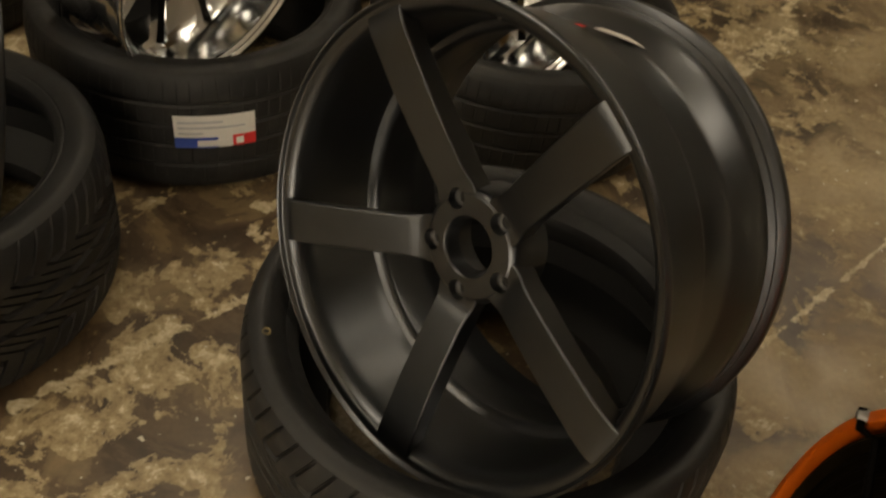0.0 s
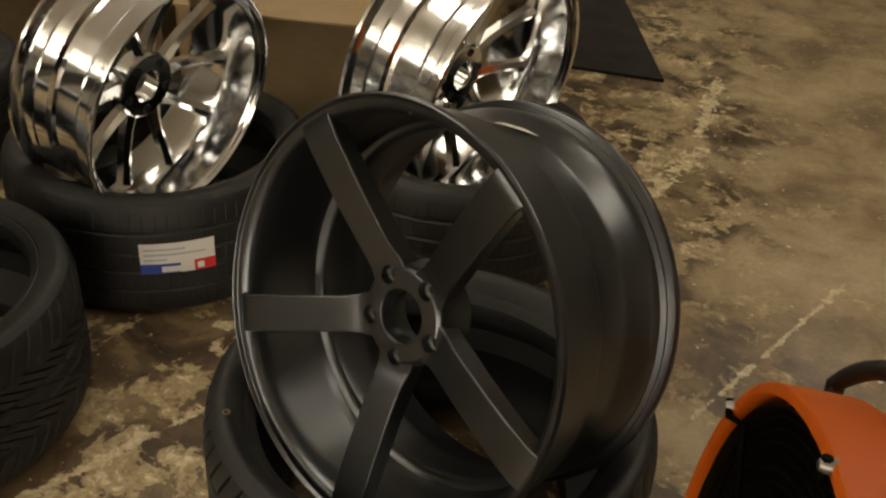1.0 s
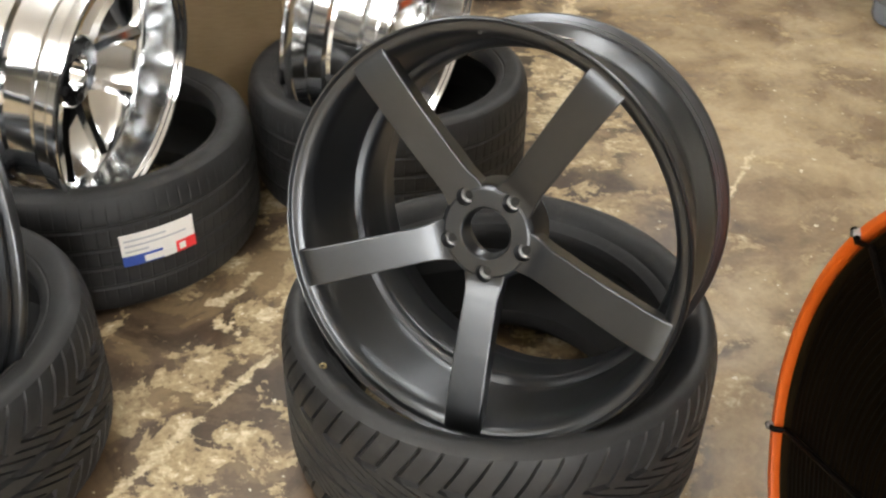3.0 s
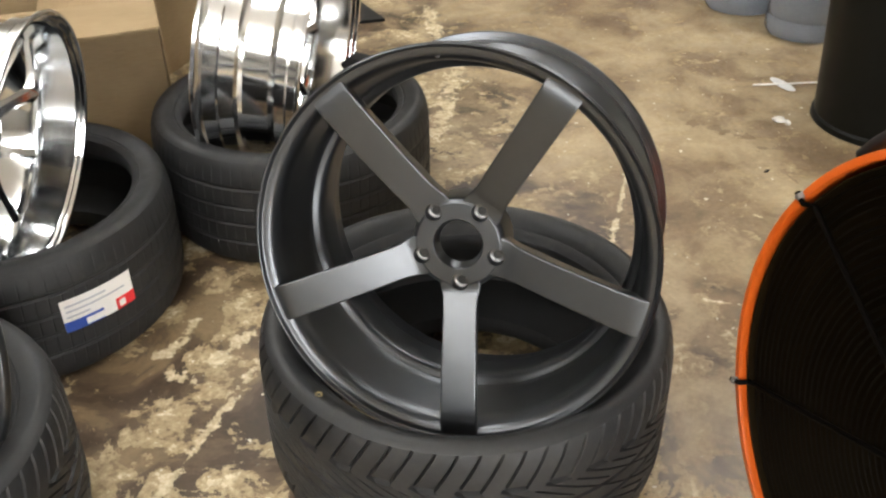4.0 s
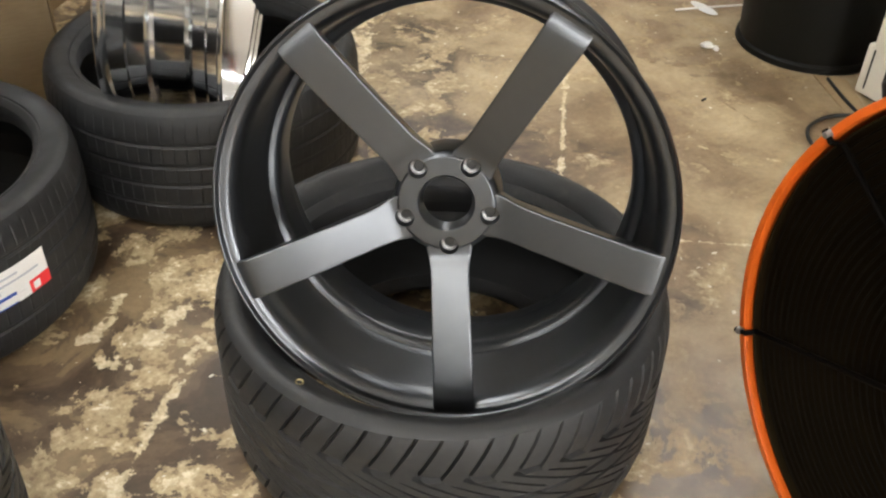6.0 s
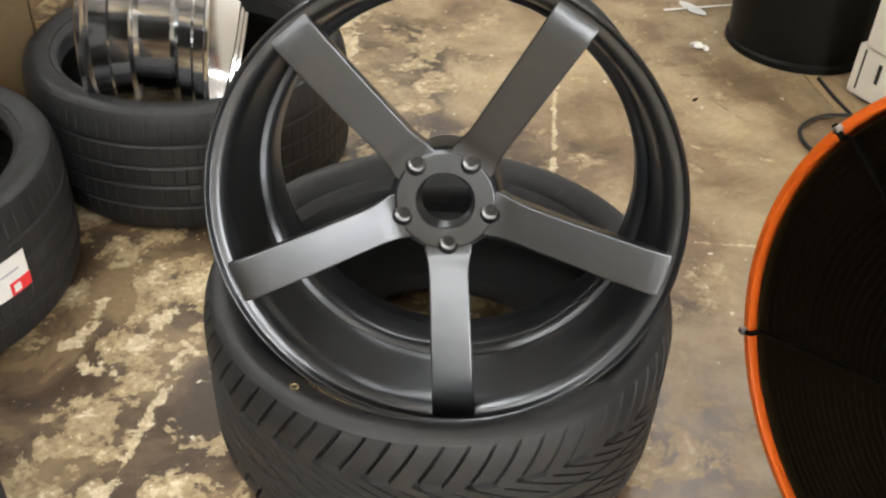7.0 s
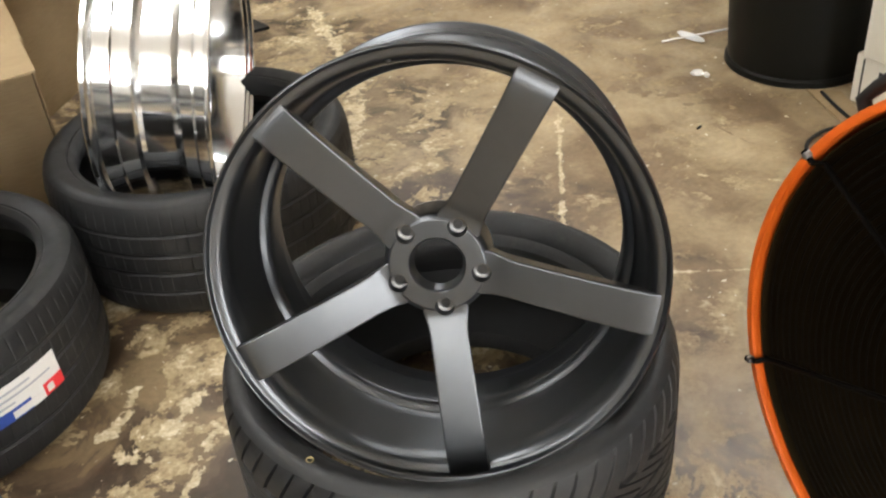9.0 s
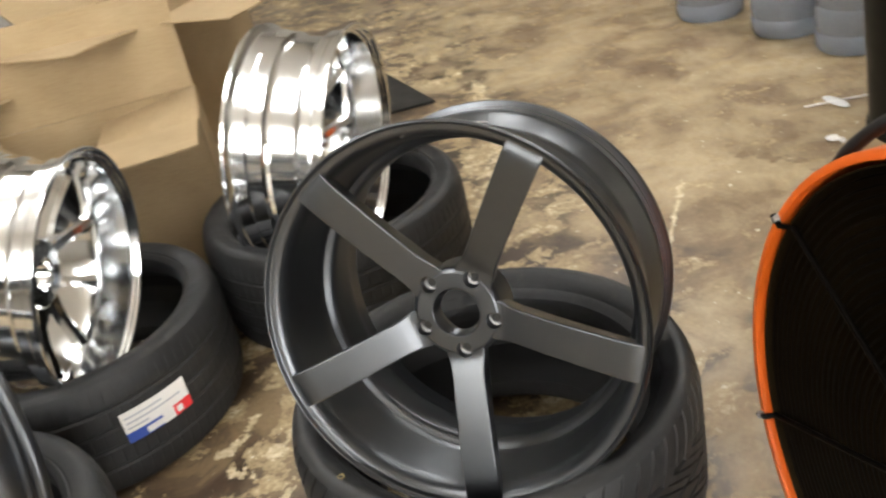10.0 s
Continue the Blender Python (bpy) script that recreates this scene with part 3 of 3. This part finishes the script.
# ---- drum fan ----
def drum_fan():
    n = Vector((-0.984, 0.174, 0.041)).normalized()
    fan = thing("drum_fan", axis_pose((0.465, 0.201, 0.398), n), "large orange drum fan with black wire guard", "fan")
    R, L = 0.402, 0.40
    shell = [(R - 0.0112, 0.0040), (R - 0.003, 0.004), (R - 0.0005, 0.002), (R, -0.002), (R, -0.060), (R - 0.006, -0.067), (R - 0.008, -0.09), (R - 0.008, -L + 0.03), (R, -L + 0.02), (R, -L), (R - 0.010, -L), (R - 0.010, -0.03), (R - 0.0118, -0.012), (R - 0.0126, -0.003), (R - 0.0122, 0.002)]
    part("housing", lathe(shell, 128), ORANGE, fan, "orange steel drum", angle=0.7)
    part("inner_wall", lathe([(R - 0.0182, -0.006), (R - 0.0188, -0.030), (R - 0.0188, -L + 0.004), (R - 0.021, -L + 0.004), (R - 0.021, -0.030), (R - 0.0205, -0.006)], 96), INSIDE, fan)
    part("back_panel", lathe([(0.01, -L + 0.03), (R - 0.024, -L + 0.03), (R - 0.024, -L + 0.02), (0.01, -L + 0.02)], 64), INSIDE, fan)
    r = 0.085
    while r < R - 0.025:
        ring_bm = lathe([(r + 0.0014 * math.cos(q), -0.014 + 0.0014 * math.sin(q)) for q in (0, 1.257, 2.513, 3.770, 5.027)], 96)
        part("guard_ring", ring_bm, WIRE, fan, angle=2.0)
        r += 0.0115
    part("centre_badge", lathe([(0.0005, -0.004), (0.07, -0.006), (0.076, -0.010), (0.076, -0.016), (0.0005, -0.016)], 48), BRIGHT, fan, "round grey badge")
    for a in [148.8 + 51.9 * k for k in range(7)]:
        c, s = math.cos(math.radians(a)), math.sin(math.radians(a))
        part("guard_rod", tube([(0.07 * c, 0.07 * s, -0.008), ((R - 0.024) * c, (R - 0.024) * s, -0.008), ((R - 0.017) * c, (R - 0.017) * s, 0.0075), ((R + 0.001) * c, (R + 0.001) * s, 0.0075)], 0.0042), WIRE, fan)
        bm = lathe([(0.0005, 0.009), (0.004, 0.008), (0.006, 0.004), (0.0065, -0.004), (0.0005, -0.004)], 12)
        bmesh.ops.translate(bm, vec=((R - 0.006) * c, (R - 0.006) * s, 0.004), verts=bm.verts)
        part("bolt", bm, BRIGHT, fan)
    arc = [((R + 0.028) * math.cos(math.radians(a)), (R + 0.028) * math.sin(math.radians(a)), -0.085) for a in range(92, 146, 4)]
    ends = [((R - 0.012) * math.cos(math.radians(a)), (R - 0.012) * math.sin(math.radians(a)), -0.085) for a in (90, 147)]
    part("handle", tube([ends[0]] + arc + [ends[1]], 0.0095, 12), BLACK, fan)
    for x in (-0.22, 0.22):
        part("foot", slab(x - 0.03, x + 0.03, -0.397, -0.350, -L + 0.03, -0.05, 0.006), BLACK, fan)
    return fan


drum_fan()


# ---- things along the far side ----
def bin_black():
    b = thing("waste_bin", pose(1.916, 1.424, 0), "black plastic waste bin standing on the floor", "bin")
    part("body", lathe([(0.001, 0.004), (0.192, 0.004), (0.196, 0.030), (0.226, 0.535), (0.216, 0.535), (0.188, 0.014), (0.001, 0.014)], 72, False), BIN, b)
    part("foot_ring", lathe([(0.186, 0.0), (0.200, 0.0), (0.2035, 0.004), (0.2025, 0.018), (0.197, 0.024), (0.186, 0.024)], 72), BIN, b)
    part("rim", lathe([(0.214, 0.530), (0.229, 0.530), (0.246, 0.548), (0.248, 0.570), (0.240, 0.576), (0.222, 0.572), (0.216, 0.560)], 72), BIN, b)
    return b


def water_jug(m, label):
    j = thing("water_jug", m, label, "water jug", "water jugs")
    prof = [(0.001, 0.012), (0.09, 0.012), (0.105, 0.0), (0.125, 0.004), (0.134, 0.02), (0.134, 0.06), (0.128, 0.07), (0.134, 0.08), (0.134, 0.15), (0.128, 0.16), (0.134, 0.17), (0.134, 0.24), (0.128, 0.25), (0.134, 0.26), (0.134, 0.33),
            (0.12, 0.37), (0.07, 0.42), (0.032, 0.44), (0.028, 0.48)]
    part("bottle", lathe(prof, 56, False), JUG, j, angle=0.8)
    part("cap", lathe([(0.001, 0.497), (0.028, 0.497), (0.031, 0.49), (0.031, 0.46), (0.001, 0.46)], 32, False), PAPER, j)
    return j


def carton(m, size, flaps, label, reach=0.5):
    """A carton with walls 5 mm thick and four flaps: degrees each is folded out from straight; below 0 folded in."""
    sx, sy, h = size
    t = 0.005
    c = thing("cardboard_box", m, label, "box", "cardboard boxes")
    part("base", slab(-sx / 2, sx / 2, -sy / 2, sy / 2, 0.002, 0.008), CARD, c)
    for x in (-1, 1):
        part("side_panel", slab(x * sx / 2 - t / 2, x * sx / 2 + t / 2, -sy / 2, sy / 2, 0.002, h, 0.001), CARD, c)
    for y in (-1, 1):
        part("side_panel", slab(-sx / 2 + t, sx / 2 - t, y * sy / 2 - t / 2, y * sy / 2 + t / 2, 0.002, h, 0.001), CARD, c)
    for (ax, s), fold in zip((("x", -1), ("x", 1), ("y", -1), ("y", 1)), flaps):
        length = sy if ax == "x" else sx
        deep = min(sx, sy) * reach
        bm = bmesh.new()
        for k in range(7):  # bowed along its length, as worn board is
            for i, z in enumerate((0.0, deep * 0.5, deep)):
                for y in (-t / 2, t / 2):
                    u = k / 6 * 2 - 1
                    bm.verts.new((u * (length / 2 - 0.004), y + 0.035 * deep * (z / deep) ** 2 + 0.02 * deep * (1 - u * u) * (z / deep), z))
        bm.verts.ensure_lookup_table()
        at = lambda k, i, y: bm.verts[(k * 3 + i) * 2 + y]
        for k in range(6):
            for i in range(2):
                bm.faces.new((at(k, i, 0), at(k + 1, i, 0), at(k + 1, i + 1, 0), at(k, i + 1, 0)))
                bm.faces.new((at(k, i + 1, 1), at(k + 1, i + 1, 1), at(k + 1, i, 1), at(k, i, 1)))
            for i in (0, 2):
                bm.faces.new((at(k, i, 0), at(k, i, 1), at(k + 1, i, 1), at(k + 1, i, 0)))
        for k in (0, 6):
            for i in range(2):
                bm.faces.new((at(k, i, 0), at(k, i + 1, 0), at(k, i + 1, 1), at(k, i, 1)))
        if ax == "x":
            mm = pose(s * sx / 2, 0, h + 0.001, 0, 0, -90 * s) @ pose(0, 0, 0, -fold, 0, 0)
        else:
            mm = pose(0, s * sy / 2, h + 0.001, 0, 0, 0 if s > 0 else 180) @ pose(0, 0, 0, -fold, 0, 0)
        part("flap", bm, CARD, c, m=mm)
    return c


bin_black()
jug = water_jug(pose(2.235, 2.375, 0), "empty blue clear plastic water jug on the floor")
for x, y in ((2.240, 2.06), (2.20, 2.78)):
    copy_thing(jug, pose(x, y, 0))
carton(pose(-0.205, 2.468, 0, 0, 0, -9.8), (0.60, 0.34, 0.43), (25, -100, 82, 14), "open brown cardboard box with one flap folded out over the tyres", 0.88)
carton(pose(0.0725, 3.03, 0, 0, 0, 41.3), (0.50, 0.50, 0.62), (84, 62, 88, 50), "tall brown cardboard box with its flaps folded out", 0.62)
carton(pose(-0.98, 2.88, 0, 0, 0, 8), (0.56, 0.60, 0.50), (110, 82, 115, 40), "open brown cardboard box with bent flaps")
bm = bmesh.new()
corners = ((0.985, 2.876), (0.971, 3.75), (0.50, 3.75), (0.50, 2.985))
lower = [bm.verts.new((x, y, 0.001)) for x, y in corners]
upper = [bm.verts.new((x, y, 0.012)) for x, y in corners]
bm.faces.new(lower[::-1])
bm.faces.new(upper)
for k in range(4):
    bm.faces.new((lower[k], lower[(k + 1) % 4], upper[(k + 1) % 4], upper[k]))
tagged(part("floor_mat", bm, BLACK), "thin black mat lying on the floor beside the boxes", "mat")


def crumple(m):
    bm = bmesh.new()
    bmesh.ops.create_icosphere(bm, subdivisions=2, radius=0.018)
    for v in bm.verts:
        v.co = Vector((v.co.x * 1.2, v.co.y * 0.7, max(0.0, v.co.z * 0.45 + 0.01))) * (1 + 0.5 * noise.noise(v.co * 62))
        v.co.z = max(0.0, v.co.z)
    lobe = bmesh.ops.create_icosphere(bm, subdivisions=2, radius=0.009)["verts"]
    for v in lobe:
        v.co = v.co * (1 + 0.5 * noise.noise(v.co * 90)) + Vector((0.020, -0.010, 0.006))
    ob = part("paper_scrap", bm, PAPER, m=m, angle=0.3)
    return tagged(ob, "small crumpled white paper scrap on the floor", "litter")


crumple(pose(1.643, 1.559, 0.0, 0, 0, -30))
spoon = thing("plastic_stirrer", pose(1.842, 1.750, 0, 0, 0, -23.5), "clouded plastic strip with a thin white stick", "litter")
part("stick", tube([(-0.095, 0, 0.006), (0.15, 0.0, 0.006)], 0.0032, 8), PAPER, spoon)
bm = lathe([(0.001, 0.0075), (0.03, 0.007), (0.036, 0.005), (0.03, 0.002), (0.001, 0.001)], 28, False)
bmesh.ops.scale(bm, vec=(1.6, 0.58, 1), verts=bm.verts)
bmesh.ops.rotate(bm, cent=(0, 0, 0), matrix=Matrix.Rotation(math.radians(-74), 3, "Z"), verts=bm.verts)
part("strip", bm, CLOUDY, spoon)


# ---- beside the fan ----
cab = thing("steel_cabinet", pose(1.985, 0.848, 0, 0, 0, -9), "pale grey enamelled cabinet standing on the floor", "cabinet")
lower_body = part("lower_body", slab(-0.27, 0.27, -0.27, 0.275, 0.012, 0.148, 0.008), PALE, cab)
part("upper_body", slab(-0.290, 0.27, -0.27, 0.245, 0.15, 0.95, 0.012), PALE, cab)
part("door_seam", slab(-0.2715, -0.268, 0.246, 0.251, 0.03, 0.138, 0.0008), BLACK, lower_body)
part("finger_slot", slab(-0.2720, -0.268, 0.190, 0.200, 0.066, 0.118, 0.0012), BLACK, lower_body)
part("plinth", slab(-0.25, 0.25, -0.25, 0.25, 0.0, 0.012), BLACK, cab)


def smooth_way(pts, steps=7):
    """More points along a rounded line through the given ones."""
    pts = [Vector(p) for p in pts]
    out = []
    for i in range(len(pts) - 1):
        p0, p1, p2, p3 = pts[max(i - 1, 0)], pts[i], pts[i + 1], pts[min(i + 2, len(pts) - 1)]
        for k in range(steps):
            u = k / steps
            out.append(0.5 * (2 * p1 + (p2 - p0) * u + (2 * p0 - 5 * p1 + 4 * p2 - p3) * u * u + (3 * p1 - p0 - 3 * p2 + p3) * u ** 3))
    return out + [pts[-1]]


cable = part("power_cable", tube(smooth_way([(1.766, 1.244, 0.008), (1.732, 1.192, 0.008), (1.704, 1.146, 0.008), (1.662, 1.072, 0.009), (1.638, 1.071, 0.018), (1.609, 1.106, 0.010), (1.572, 1.119, 0.007), (1.516, 1.114, 0.007), (1.474, 1.090, 0.007), (1.442, 1.044, 0.007), (1.412, 0.953, 0.007), (1.34, 0.80, 0.007), (1.12, 0.55, 0.007), (0.86, 0.3, 0.008), (0.80, 0.2, 0.06)]), 0.0048, 8), BLACK)
tagged(cable, "thin black power cable lying on the floor", "cable")
pebble = part("debris_crumb", slab(-0.009, 0.009, -0.003, 0.003, 0.0, 0.004, 0.0012), BLACK, m=pose(1.403, 1.359, 0, 0, 0, 10))
tagged(pebble, "tiny dark crumb lying on the floor", "litter")
bm = bmesh.new()
corners = ((1.762, 1.288), (1.646, 1.092), (1.671, 1.056), (1.735, 1.114), (1.812, 1.215))
lower = [bm.verts.new((x, y, 0.0006)) for x, y in corners]
upper = [bm.verts.new((x, y, 0.0040)) for x, y in corners]
bm.faces.new(lower)
bm.faces.new(upper[::-1])
for k in range(5):
    bm.faces.new((lower[k], lower[(k + 1) % 5], upper[(k + 1) % 5], upper[k]))
tagged(part("cardboard_offcut", bm, CARD), "flat brown cardboard offcut lying beside the bin", "cardboard")
